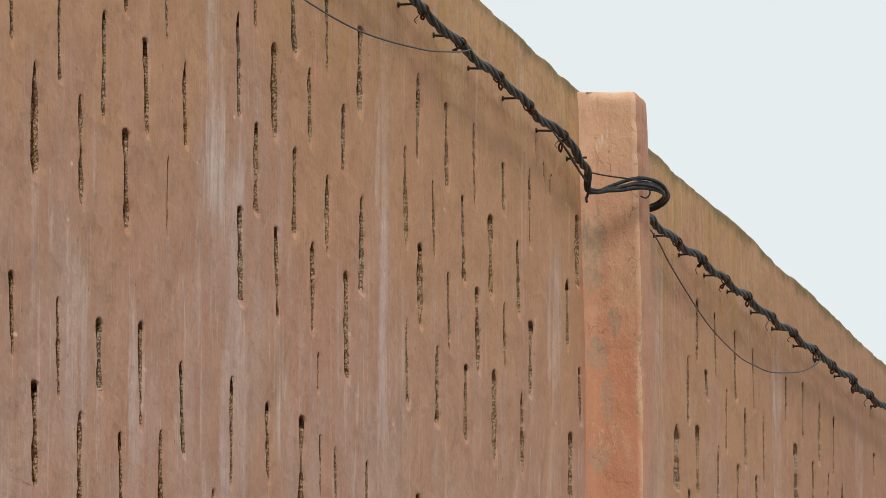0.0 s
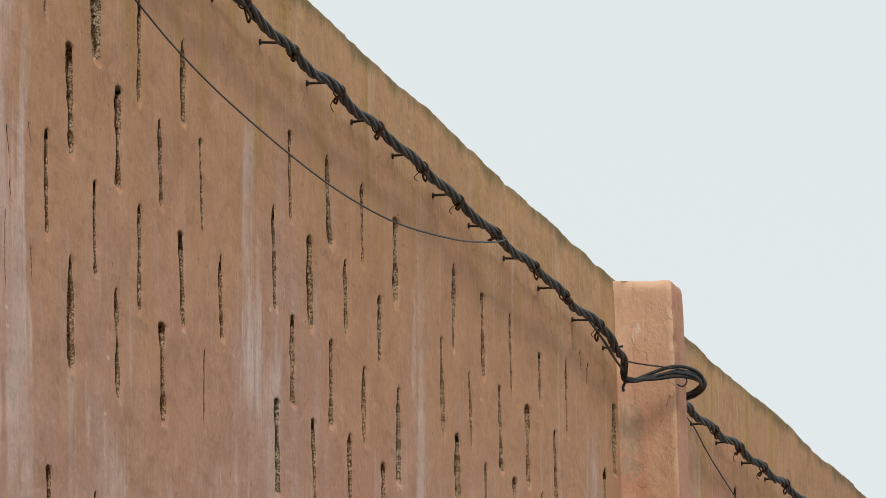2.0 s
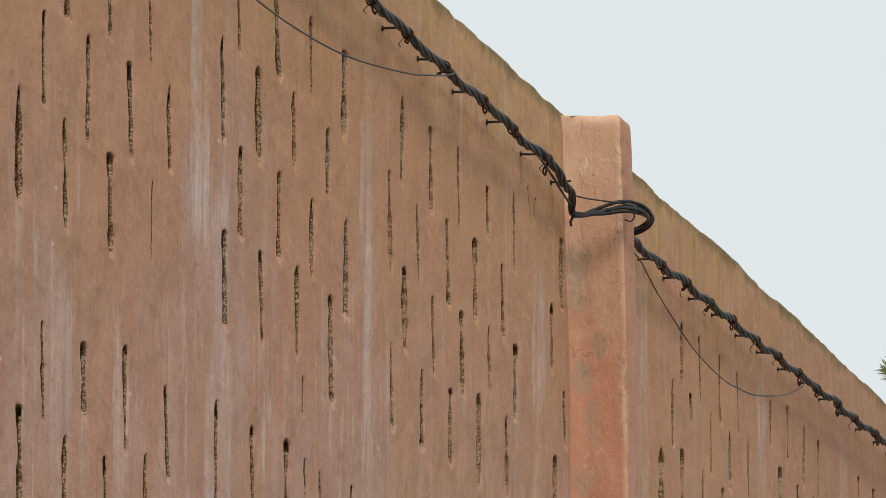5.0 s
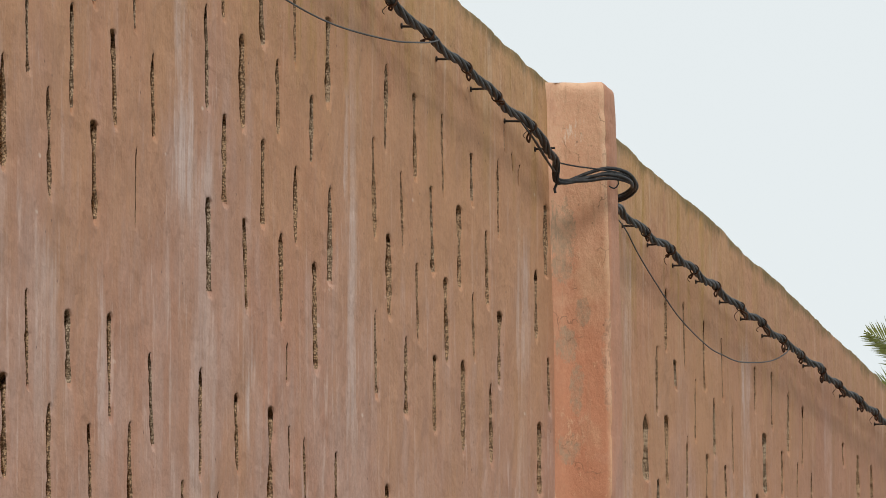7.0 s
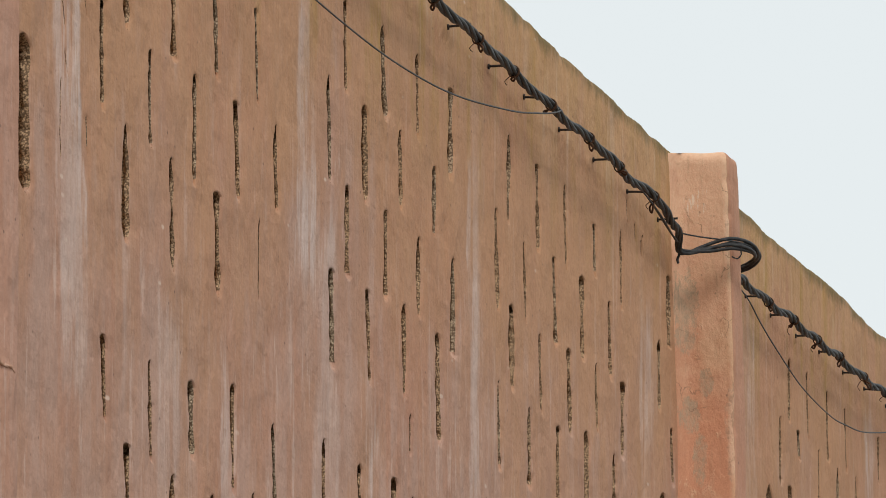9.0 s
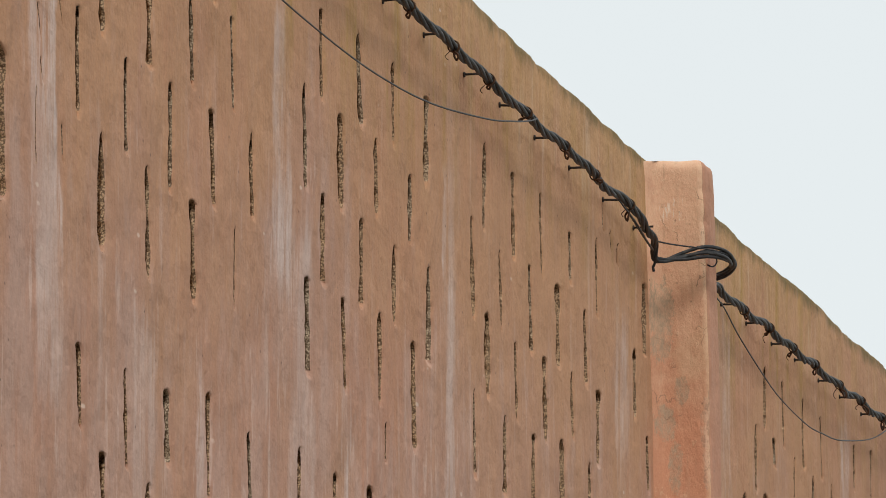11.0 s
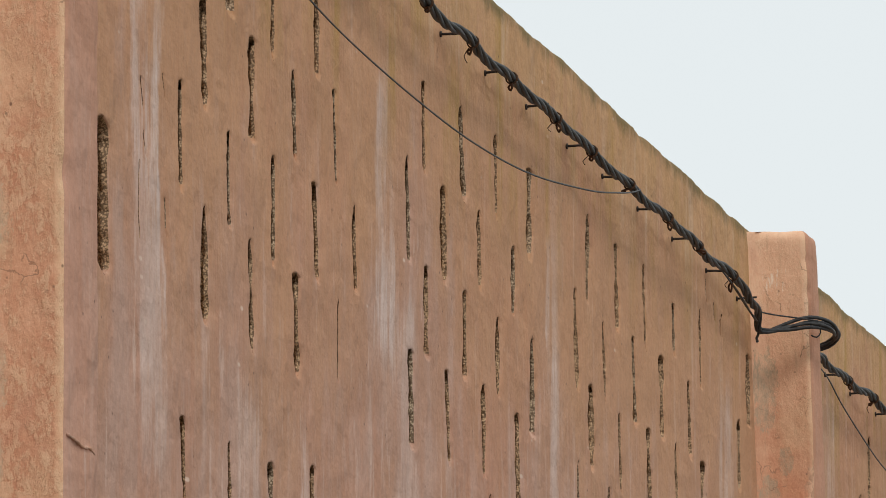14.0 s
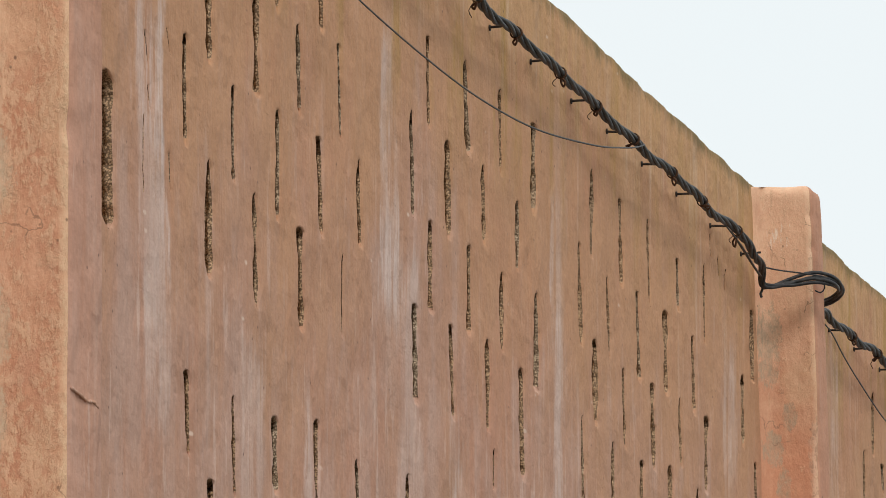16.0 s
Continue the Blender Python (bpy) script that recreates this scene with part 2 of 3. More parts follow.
def rough_mortar():
    """Coarse sandy mortar, some joints browner and some greyer, crevice shade between lumps in its colour."""
    n = Nodes("raked_mortar", 0.97)
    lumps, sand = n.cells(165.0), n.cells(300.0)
    tint = n.noise(170.0, (1, 1, 1), 5.0, 0.75)
    which = n.add("ShaderNodeObjectInfo").outputs["Random"]
    brown = n.mix(n.step(tint, 0.3, 0.7), (0.43, 0.27, 0.152), (0.68, 0.47, 0.295))
    grey = n.mix(n.step(tint, 0.3, 0.7), (0.38, 0.30, 0.21), (0.68, 0.56, 0.42))
    colour = n.mix(n.step(which, 0.6, 0.95, 0, 0.8), brown, grey)
    # shade in the gaps between lumps, painted as a dark brown
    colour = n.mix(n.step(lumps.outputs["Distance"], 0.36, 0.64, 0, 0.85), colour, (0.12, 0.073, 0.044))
    colour = n.mix(n.step(sand.outputs["Distance"], 0.22, 0.08, 0, 0.45), colour, (0.66, 0.52, 0.38))
    return n.done(colour, (lumps.outputs["Distance"], -0.9, 0.004), (tint, 0.7, 0.003))


def black_sheath():
    n = Nodes("weathered_black_sheath", 0.55)
    dust = n.noise(30.0, (1, 1, 1), 4.0, 0.6)
    colour = n.mix(n.step(dust, 0.42, 0.7), (0.018, 0.019, 0.021), (0.05, 0.05, 0.052))
    n.bsdf.inputs["Specular IOR Level"].default_value = 0.4
    return n.done(colour, (dust, 0.2, 0.002))


def rusty_iron(name, dark, light):
    n = Nodes(name, 0.8)
    rust = n.noise(90.0, (1, 1, 1), 5.0, 0.7)
    return n.done(n.mix(rust, dark, light), (rust, 0.4, 0.002))


def bare_ground():
    n = Nodes("dusty_asphalt", 0.95)
    grit, big = n.noise(30.0, detail=6.0), n.noise(0.4, detail=4.0)
    colour = n.mix(n.step(big, 0.3, 0.7), (0.17, 0.145, 0.12), (0.215, 0.18, 0.145))
    return n.done(n.mix(0.4, colour, n.mix(grit, (0.2, 0.2, 0.2), (0.8, 0.8, 0.8)), "OVERLAY"), (grit, 0.5, 0.01))


def frond_green():
    """Leaf blades that let some daylight through."""
    n = Nodes("palm_leaf", 0.6)
    t = n.noise(3.0, detail=3.0)
    n.bsdf.inputs["Specular IOR Level"].default_value = 0.2
    green = n.mix(t, (0.20, 0.215, 0.06), (0.34, 0.345, 0.125))
    mat = n.done(green)
    glow, both = n.add("ShaderNodeBsdfTranslucent"), n.add("ShaderNodeMixShader")
    n.put(green, glow.inputs[0])
    both.inputs[0].default_value = 0.45
    n.put(n.bsdf.outputs[0], both.inputs[1])
    n.put(glow.outputs[0], both.inputs[2])
    n.put(both.outputs[0], n.tree.nodes["Material Output"].inputs[0])
    return mat


def palm_bark():
    n = Nodes("palm_bark", 0.95)
    t = n.noise(8.0, (1, 1, 2.5), 5.0)
    return n.done(n.mix(t, (0.10, 0.07, 0.045), (0.26, 0.19, 0.12)), (t, 0.8, 0.03))


PLASTER = wall_plaster("faded_terracotta_limewash")
PILLAR_FRONT = wall_plaster("faded_mauve_limewash", whole=False)
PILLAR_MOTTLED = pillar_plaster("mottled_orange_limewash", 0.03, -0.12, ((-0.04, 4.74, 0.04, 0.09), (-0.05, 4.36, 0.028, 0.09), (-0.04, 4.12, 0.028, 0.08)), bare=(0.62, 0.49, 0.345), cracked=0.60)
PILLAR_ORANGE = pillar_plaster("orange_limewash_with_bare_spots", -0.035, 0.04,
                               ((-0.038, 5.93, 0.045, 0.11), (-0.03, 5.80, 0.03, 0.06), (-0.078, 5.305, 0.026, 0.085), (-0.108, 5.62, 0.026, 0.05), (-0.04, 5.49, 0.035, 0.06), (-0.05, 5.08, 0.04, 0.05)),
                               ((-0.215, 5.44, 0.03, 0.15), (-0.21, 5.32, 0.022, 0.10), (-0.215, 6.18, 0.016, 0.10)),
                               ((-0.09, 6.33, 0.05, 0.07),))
MORTAR, SHEATH = rough_mortar(), black_sheath()
IRON = rusty_iron("dark_iron", (0.012, 0.011, 0.011), (0.05, 0.035, 0.025))
RUST = rusty_iron("rusty_wire", (0.035, 0.02, 0.013), (0.12, 0.057, 0.03))
GROUND, LEAF, BARK = bare_ground(), frond_green(), palm_bark()

# ---- small mesh helpers ----


def mesh_of(name, verts, faces, materials, slots=None, smooth=True):
    me = bpy.data.meshes.new(name)
    me.from_pydata(verts, [], faces)
    for m in materials:
        me.materials.append(m)
    if slots is not None:
        me.polygons.foreach_set("material_index", slots)
    me.polygons.foreach_set("use_smooth", [smooth] * len(me.polygons))
    me.update()
    return me


def part(name, me, parent, label=""):
    ob = new(name, me)
    ob.parent = parent
    return tagged(ob, label)


def empty(name, place):
    ob = new(name)
    ob.location = place
    return ob


def tube(points, radius, sides=8, closed_ends=True):
    """A swept tube; radius a number or a function of 0..1. Returns verts and faces."""
    pts = [Vector(p) for p in points]
    verts, faces, side = [], [], None
    for i, p in enumerate(pts):
        way = (pts[min(i + 1, len(pts) - 1)] - pts[max(i - 1, 0)]).normalized()
        if side is None:
            side = way.orthogonal().normalized()
        side = (side - way * side.dot(way)).normalized()
        up = way.cross(side)
        r = radius(i / (len(pts) - 1)) if callable(radius) else radius
        for k in range(sides):
            b = 2 * math.pi * k / sides
            verts.append(p + (side * math.cos(b) + up * math.sin(b)) * r)
        if i:
            o = (i - 1) * sides
            faces += [(o + k, o + (k + 1) % sides, o + sides + (k + 1) % sides, o + sides + k) for k in range(sides)]
    if closed_ends:
        faces += [tuple(range(sides))[::-1], tuple(range(len(verts) - sides, len(verts)))]
    return verts, faces


def spline(points, step):
    """Catmull-Rom through the points, sampled about every step metres."""
    p = [Vector(q) for q in points]
    p = [2 * p[0] - p[1]] + p + [2 * p[-1] - p[-2]]
    out = []
    for i in range(1, len(p) - 2):
        n = max(2, int((p[i + 1] - p[i]).length / step))
        for k in range(n):
            t = k / n
            out.append(0.5 * (2 * p[i] + (p[i + 1] - p[i - 1]) * t + (2 * p[i - 1] - 5 * p[i] + 4 * p[i + 1] - p[i + 2]) * t * t
                              + (3 * p[i] - p[i - 1] - 3 * p[i + 1] + p[i + 2]) * t ** 3))
    return out + [p[-2]]


def wob(x, y, z, f):
    return noise.noise((x * f, y * f, z * f))


# ---- ground ----
G = 3000.0
ground = new("ground", mesh_of("ground", [(-G, -G, 0), (G, -G, 0), (G, G, 0), (-G, G, 0)], [(0, 1, 2, 3)], [GROUND]))
tagged(ground, "dusty grey-brown asphalt ground along the wall", "ground", kind="structure")

# ---- the wall ----
WALL_FROM, WALL_TO, WALL_TOP, WALL_BACK = 8.0, 47.5, 6.512, 0.30
COURSE, HALF = 0.3027, 0.30            # course height, half a block
ROW_TOP = 6.055                        # top of the highest course that has open joints
SEG = {"A": 22.351, "B": 25.557, "C": 28.533, "D": 32.125, "E": 35.355, "F": 38.277, "G": 42.0}
# open joints by course: the run of blocks, then for each joint its width in cm, how far its head and
# its foot stand above the bed joints in cm, and its distance along the run in metres
JOINTS = [
    [("A", "5+1+4@-0.03 12+1+2@0.60 6+1-1@1.19 8+0+4@1.83"),
     ("B", "6-1+0@0.26 8+1+1@0.89 5+1+3@1.49 9-1-2@2.09"),
     ("C", "7+0-1@0.25 7-2-3@0.86 5-1-2@1.45 6-7+4@2.07 5-1-1@2.66 4+4+26@3.17"),
     ("D", "10-3-1@0.27"),
     ("E", "7+4+7@0.33 5+5+6@0.93 6+4+3@1.54 5+3+5@2.13"),
     ("F", "6+3+12@0.36 5+7+10@0.93 9+4+4@1.53 5+3+3@2.09"),
     ("G", "5+2+21@-0.00 12+2+5@0.62 9+3+7@1.23")],
    [("A", "9+2+0@0.29 8+0+0@0.90 6+0+4@1.50 4+4+6@2.09"),
     ("B", "6+1-2@-0.00 11+0-1@0.58 8+1+5@1.18 8-2+5@1.79"),
     ("C", "9+0-5@0.00 5-4-2@0.59 7-1-3@1.21 9+0-1@1.80 7-2-1@2.41"),
     ("D", "7-2+0@0.00"),
     ("E", "6+6+7@0.07 7+6+24@0.62 5+5+7@1.26 7+3+6@1.86 7+6+4@2.47"),
     ("F", "10+5+7@0.69 6+3+11@1.31 5+4+9@1.90 6+4+13@2.45")],
    [("A", "6+3+2@-0.00 6-2+1@0.60 7+0-2@1.19 8+1+2@1.80 6+3+7@2.38"),
     ("B", "9+0+1@0.29 6+1+2@0.92 8+0+4@1.50 11+1-2@2.12"),
     ("C", "11+0+0@0.31 6-3-1@0.90 8-1-2@1.50 6+1+6@2.10 8+1+2@2.69"),
     ("D", "7-3+5@0.33"),
     ("E", "13+3+5@-0.26 9+9+9@0.37 7+7+8@1.00 6+5+10@1.61 7+6+8@2.23"),
     ("F", "8+4+7@0.43 6+2+6@1.02 6+1+6@1.61 7+1+6@2.24")],
    [("A", "8+2-1@0.29 7+1-1@0.90 8+0+0@1.52 2+1+6@2.13"),
     ("B", "8+0-1@0.04 6+1+1@0.63 8+4+4@1.23 9+2-5@1.85"),
     ("C", "6+0-1@0.04 8-2-1@0.67 8-2+0@1.26 9+3-1@1.87 9+1+0@2.49"),
     ("D", "10-1+0@0.09"),
     ("E", "8+9+10@0.12 7+5+10@0.71 7+7+11@1.31 7+6+8@1.90 6+7+8@2.50")],
    [("B", "3-1+16@1.33")],
    [("A", "5-1+6@0.02 5-1+1@0.61 8+0+8@1.19 6+6+4@1.77 6+1+2@2.38"),
     ("B", "5+5+0@-0.08 6+3+8@0.49 8+5+4@1.06 3+2+11@1.38 5+1+4@1.65 6+2+4@2.24"),
     ("C", "8+1+3@0.28 6-1+0@0.85 6-2-1@1.45")],
    [("A", "9+2+2@0.32 7+0+1@0.91 5+0+1@1.49 7+7+6@2.07"),
     ("B", "4-3-1@-0.35 5-1+3@0.22 5-4+0@0.76")],
]
rnd = random.Random(11)


class Slot:
    """An open vertical joint: its middle line, half-width and depth at each height."""

    def __init__(self, x, top, bottom, width, deep=0.036):
        self.x, self.top, self.bottom, self.width, self.deep = x, top, bottom, width, deep
        self.seed, self.lean = rnd.uniform(0, 99), rnd.uniform(-0.006, 0.024)
        self.hollow, self.head = rnd.choice((0.0, 0.0, 0.012, 0.025, 0.04)), rnd.uniform(0.05, 0.17)
        self.neck, self.tail = rnd.choice((0.03, 0.05, 0.10, 0.2)), rnd.uniform(0.05, 0.17)
        self.scoop = rnd.uniform(0.025, 0.06)      # the smeared plaster foot

    def half(self, z):
        u = (self.top - z) / (self.top - self.bottom)
        if u <= 0 or u >= 1:
            return 0.0
        shape = min(1.0, u / self.neck) ** 0.5 * min(1.0, (1 - u) / self.tail) ** 0.6
        shape *= max(0.25, 0.84 + 0.55 * wob(self.seed, 0, z, 8.0) + 0.15 * wob(self.seed, 4, z, 27.0))
        return max(0.0, 0.5 * self.width * shape)

    def middle(self, z):
        u = (self.top - z) / (self.top - self.bottom) - 0.5
        return self.x + self.lean * u * 2 + 0.012 * wob(self.seed, 9, z, 5.0) + 0.006 * wob(self.seed, 2, z, 22.0)

    def edges(self, z):
        m, h = self.middle(z), self.half(z)
        rough = min(1.0, h / 0.012)
        return m - h + (0.007 * wob(self.seed, 5, z, 34.0) + 0.005 * wob(self.seed, 8, z, 75.0)) * rough, m + h + (0.007 * wob(self.seed, 6, z, 26.0) + 0.003 * wob(self.seed, 7, z, 80.0)) * rough


slots_by_row = []
for k, runs in enumerate(JOINTS):
    row = []
    for seg, marks in runs:
        for mark in marks.split():
            size, along = mark.split("@")
            size = size.replace("+", " ").replace("-", " -").split()
            wide, head, foot = (int(v) * 0.01 for v in size)
            row.append(Slot(SEG[seg] + float(along) + 0.013, ROW_TOP - COURSE * k + head, ROW_TOP - COURSE * (k + 1) + foot - 0.012, wide * (1.12 + 0.02 * max(0.0, SEG[seg] - 24.0))))
    slots_by_row.append(row)
# one joint near the pillar has broken out into a wide hole, over parts of two courses
BROKEN = Slot(21.44, 5.225, 4.80, 0.165, 0.09)


def relief(x, z):
    """The wall's unevenness, metres towards the street."""
    return 0.007 * wob(x, 3, z, 0.8) + 0.0035 * wob(x, 7, z * 0.6, 2.6)


wv, wf = [], []


def wall_patch(xs_at, zs):
    """A grid of wall face: xs_at(z) gives as many x's, with their dip, at every z."""
    base, wide = len(wv), None
    for z in zs:
        xs = xs_at(z)
        wide = len(xs)
        wv.extend((x, -relief(x, z) + dip, z) for x, dip in xs)
    for j in range(len(zs) - 1):
        o = base + j * wide
        wf.extend((o + i, o + i + 1, o + wide + i + 1, o + wide + i) for i in range(wide - 1))


def spread(x0, x1, step):
    n = max(1, math.ceil((x1 - x0) / step))
    return [x0 + (x1 - x0) * i / n for i in range(n + 1)]


LIP = (0.034, 0.018, 0.008, 0.0)       # distances from the joint's edge
LIP_DIP = (0.0, 0.0008, 0.0028, 0.0055)


def band_cells(row, zs):
    """One thin band of the wall face, with an opening at each joint that crosses it."""
    row = sorted(row, key=lambda s: s.x)
    cuts = [WALL_FROM] + [(a.x + b.x) / 2 for a, b in zip(row, row[1:])] + [WALL_TO]
    if not row:
        wall_patch(lambda z: [(x, 0) for x in spread(WALL_FROM, WALL_TO, 0.15)], zs)
    for s, x0, x1 in zip(row, cuts, cuts[1:]):
        room = s.width * 0.62 + 0.07

        def left(z, s=s, x0=x0):
            edge, soft = s.edges(z)[0], min(1.0, s.half(z) / 0.012)
            far = spread(x0, max(s.x - room, x0 + 0.004), 0.14)
            return [(x, 0) for x in far] + [(max(edge - d, far[-1] + 0.001 * (i + 1)), p * soft) for i, (d, p) in enumerate(zip(LIP, LIP_DIP))]

        def right(z, s=s, x1=x1):
            edge, soft = s.edges(z)[1], min(1.0, s.half(z) / 0.012)
            far = spread(min(s.x + room, x1 - 0.004), x1, 0.14)
            return [(min(edge + d, far[0] - 0.001 * (i + 1)), p * soft) for i, (d, p) in reversed(list(enumerate(zip(LIP, LIP_DIP))))] + [(x, 0) for x in far]
        wall_patch(left, zs)
        wall_patch(right, zs)


Z_FINE = ROW_TOP - COURSE * len(JOINTS)
# short fissures in the plaster: place, top and foot
FISSURES = [(21.90, 5.41, 5.316), (21.917, 5.264, 5.193), (21.857, 5.176, 4.927), (22.172, 5.114, 5.003), (22.154, 5.46, 5.389), (31.36, 6.18, 6.089), (31.53, 6.117, 6.039), (31.69, 6.07, 6.003)]
fissures = [Slot(x, top, foot, 0.012 if x < 30 else 0.024, 0.010) for x, top, foot in FISSURES]
all_slots = [s for row in slots_by_row for s in row] + [BROKEN]
BANDS = spread(Z_FINE + 0.022, ROW_TOP + 0.022, 0.0303)
TOP_BAND = max(s.top for s in all_slots + fissures) + 0.004
BANDS = [z for z in BANDS if z < TOP_BAND - 0.01] + spread(ROW_TOP + 0.022, TOP_BAND, 0.03)
for z0, z1 in zip(BANDS, BANDS[1:]):
    if z1 - z0 > 0.001:
        band_cells([s for s in all_slots + fissures if s.top > z0 and s.bottom < z1], spread(z0, z1, 0.0056))
wall_patch(lambda z: [(x, 0) for x in spread(WALL_FROM, WALL_TO, 0.4)], spread(0, Z_FINE + 0.022, 0.4))


def top_edge(x):
    rise = 0.03 * (x > 32.8) + 0.032 * max(0.0, min(1.0, (x - 33.8) / 3.4))
    return WALL_TOP + 0.021 + rise + 0.010 * wob(x, 1, 0, 0.9) + 0.012 * wob(x, 2, 0, 2.3) + 0.006 * wob(x, 6, 0, 5.0) + 0.005 * wob(x, 3, 0, 11.0)


# the band above the joints, up and over the worn top edge to the back
xs_top, base = spread(WALL_FROM, WALL_TO, 0.045), len(wv)
lines = [(0.0, 0.0), (0.25, 0.0), (0.5, 0.0), (0.75, 0.0), (0.93, 0.0), (0.975, 0.004), (0.993, 0.013), (1.0, 0.03), (1.005, 0.15), (1.0, 0.27), (0.97, 0.30), (0.0, 0.30)]
z_low = TOP_BAND
for up, back in lines:
    for x in xs_top:
        t = top_edge(x)
        z = z_low + (t - z_low) * up
        rough = 0.011 * wob(x, 5, z, 9.0) * max(0.0, up - 0.8) * 5
        wv.append((x, (-relief(x, z) if back < 0.1 else 0) + back + rough, z + (rough * 0.6 if up > 0.9 else 0)))
n = len(xs_top)
for j in range(len(lines) - 1):
    o = base + j * n
    wf.extend((o + i, o + i + 1, o + n + i + 1, o + n + i) for i in range(n - 1))
# back and ends of the wall
b = len(wv)
zb = z_low
wv += [(WALL_FROM, 0.3, 0), (WALL_TO, 0.3, 0), (WALL_TO, 0.3, zb), (WALL_FROM, 0.3, zb), (WALL_FROM, 0, 0), (WALL_TO, 0, 0), (WALL_TO, 0, zb), (WALL_FROM, 0, zb)]
wf += [(b + 1, b, b + 3, b + 2), (b, b + 4, b + 7, b + 3), (b + 5, b + 1, b + 2, b + 6)]
wall = new("wall_street", mesh_of("wall_street", wv, wf, [PLASTER]))
tagged(wall, "tall terracotta limewashed block wall with open vertical joints", "wall", kind="structure")


def joint_mesh(s):
    """The rough inside of an open joint: a ragged trough of coarse mortar, hollowed at its head, smeared shut at its foot."""
    n_z = 120
    zs = [s.bottom + (s.top - s.bottom) * i / n_z for i in range(n_z + 1)]
    prof = [(0.0, 0.0), (0.02, 0.4), (0.15, 1.0), (0.6, 1.0), (0.9, 0.8), (0.945, 0.6), (0.96, 0.48), (0.97, 0.38), (0.978, 0.3), (0.984, 0.23), (0.989, 0.165), (0.993, 0.105), (0.997, 0.05), (1.0, 0.0)]
    verts, faces, slots, n = [], [], [], len(prof)
    for z in zs:
        x0, x1 = s.edges(z)
        h = s.half(z)
        open_to = min(1.0, h / 0.012)
        smear = max(0.0, 1 - (z - s.bottom) / s.scoop)
        deep = s.deep * min(1.0, h / 0.014) * (1 - smear) + 0.0035 * open_to * smear
        u_z = (s.top - z) / (s.top - s.bottom)
        hollow = s.hollow * max(0.0, 1 - u_z / s.head) ** 0.5
        for u, d in prof:
            d = d * (1 - smear) + math.sin(math.pi * u) * smear
            x, y = x0 + (x1 - x0) * u, deep * d
            inner = min(1.0, d * 10) * open_to * (1 - smear)
            r = wob(s.seed + 3, y, z, 150.0) * 0.0012 + wob(s.seed + 7, y, z, 260.0) * 0.0022
            # the mortar is hollow behind a thin crust
            crust = 2 * h * (0.152 + 0.05 * wob(s.seed + 11, 0, z, 15.0) + 0.05 * wob(s.seed + 13, 0, z, 90.0))
            under = max(0.0, min(1.0, (y - crust) / 0.006)) * 0.022 * (1 - smear) * open_to
            away = hollow * inner * (0.3 + 0.7 * (u > 0.5)) + under * (u > 0.5)
            verts.append((x + r * inner + away, -relief(x, z) + 0.0055 * open_to + y + r * inner * 0.3, z))
    for j in range(len(zs) - 1):
        o = j * n
        faces.extend((o + i, o + i + 1, o + n + i + 1, o + n + i) for i in range(n - 1))
        slots.extend([1 if zs[j] < s.bottom + s.scoop * 0.55 else 0] * (n - 1))
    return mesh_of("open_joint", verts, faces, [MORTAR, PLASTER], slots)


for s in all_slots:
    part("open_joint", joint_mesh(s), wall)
for s in fissures:
    part("fissure", joint_mesh(s), wall)

# ---- pilasters ----


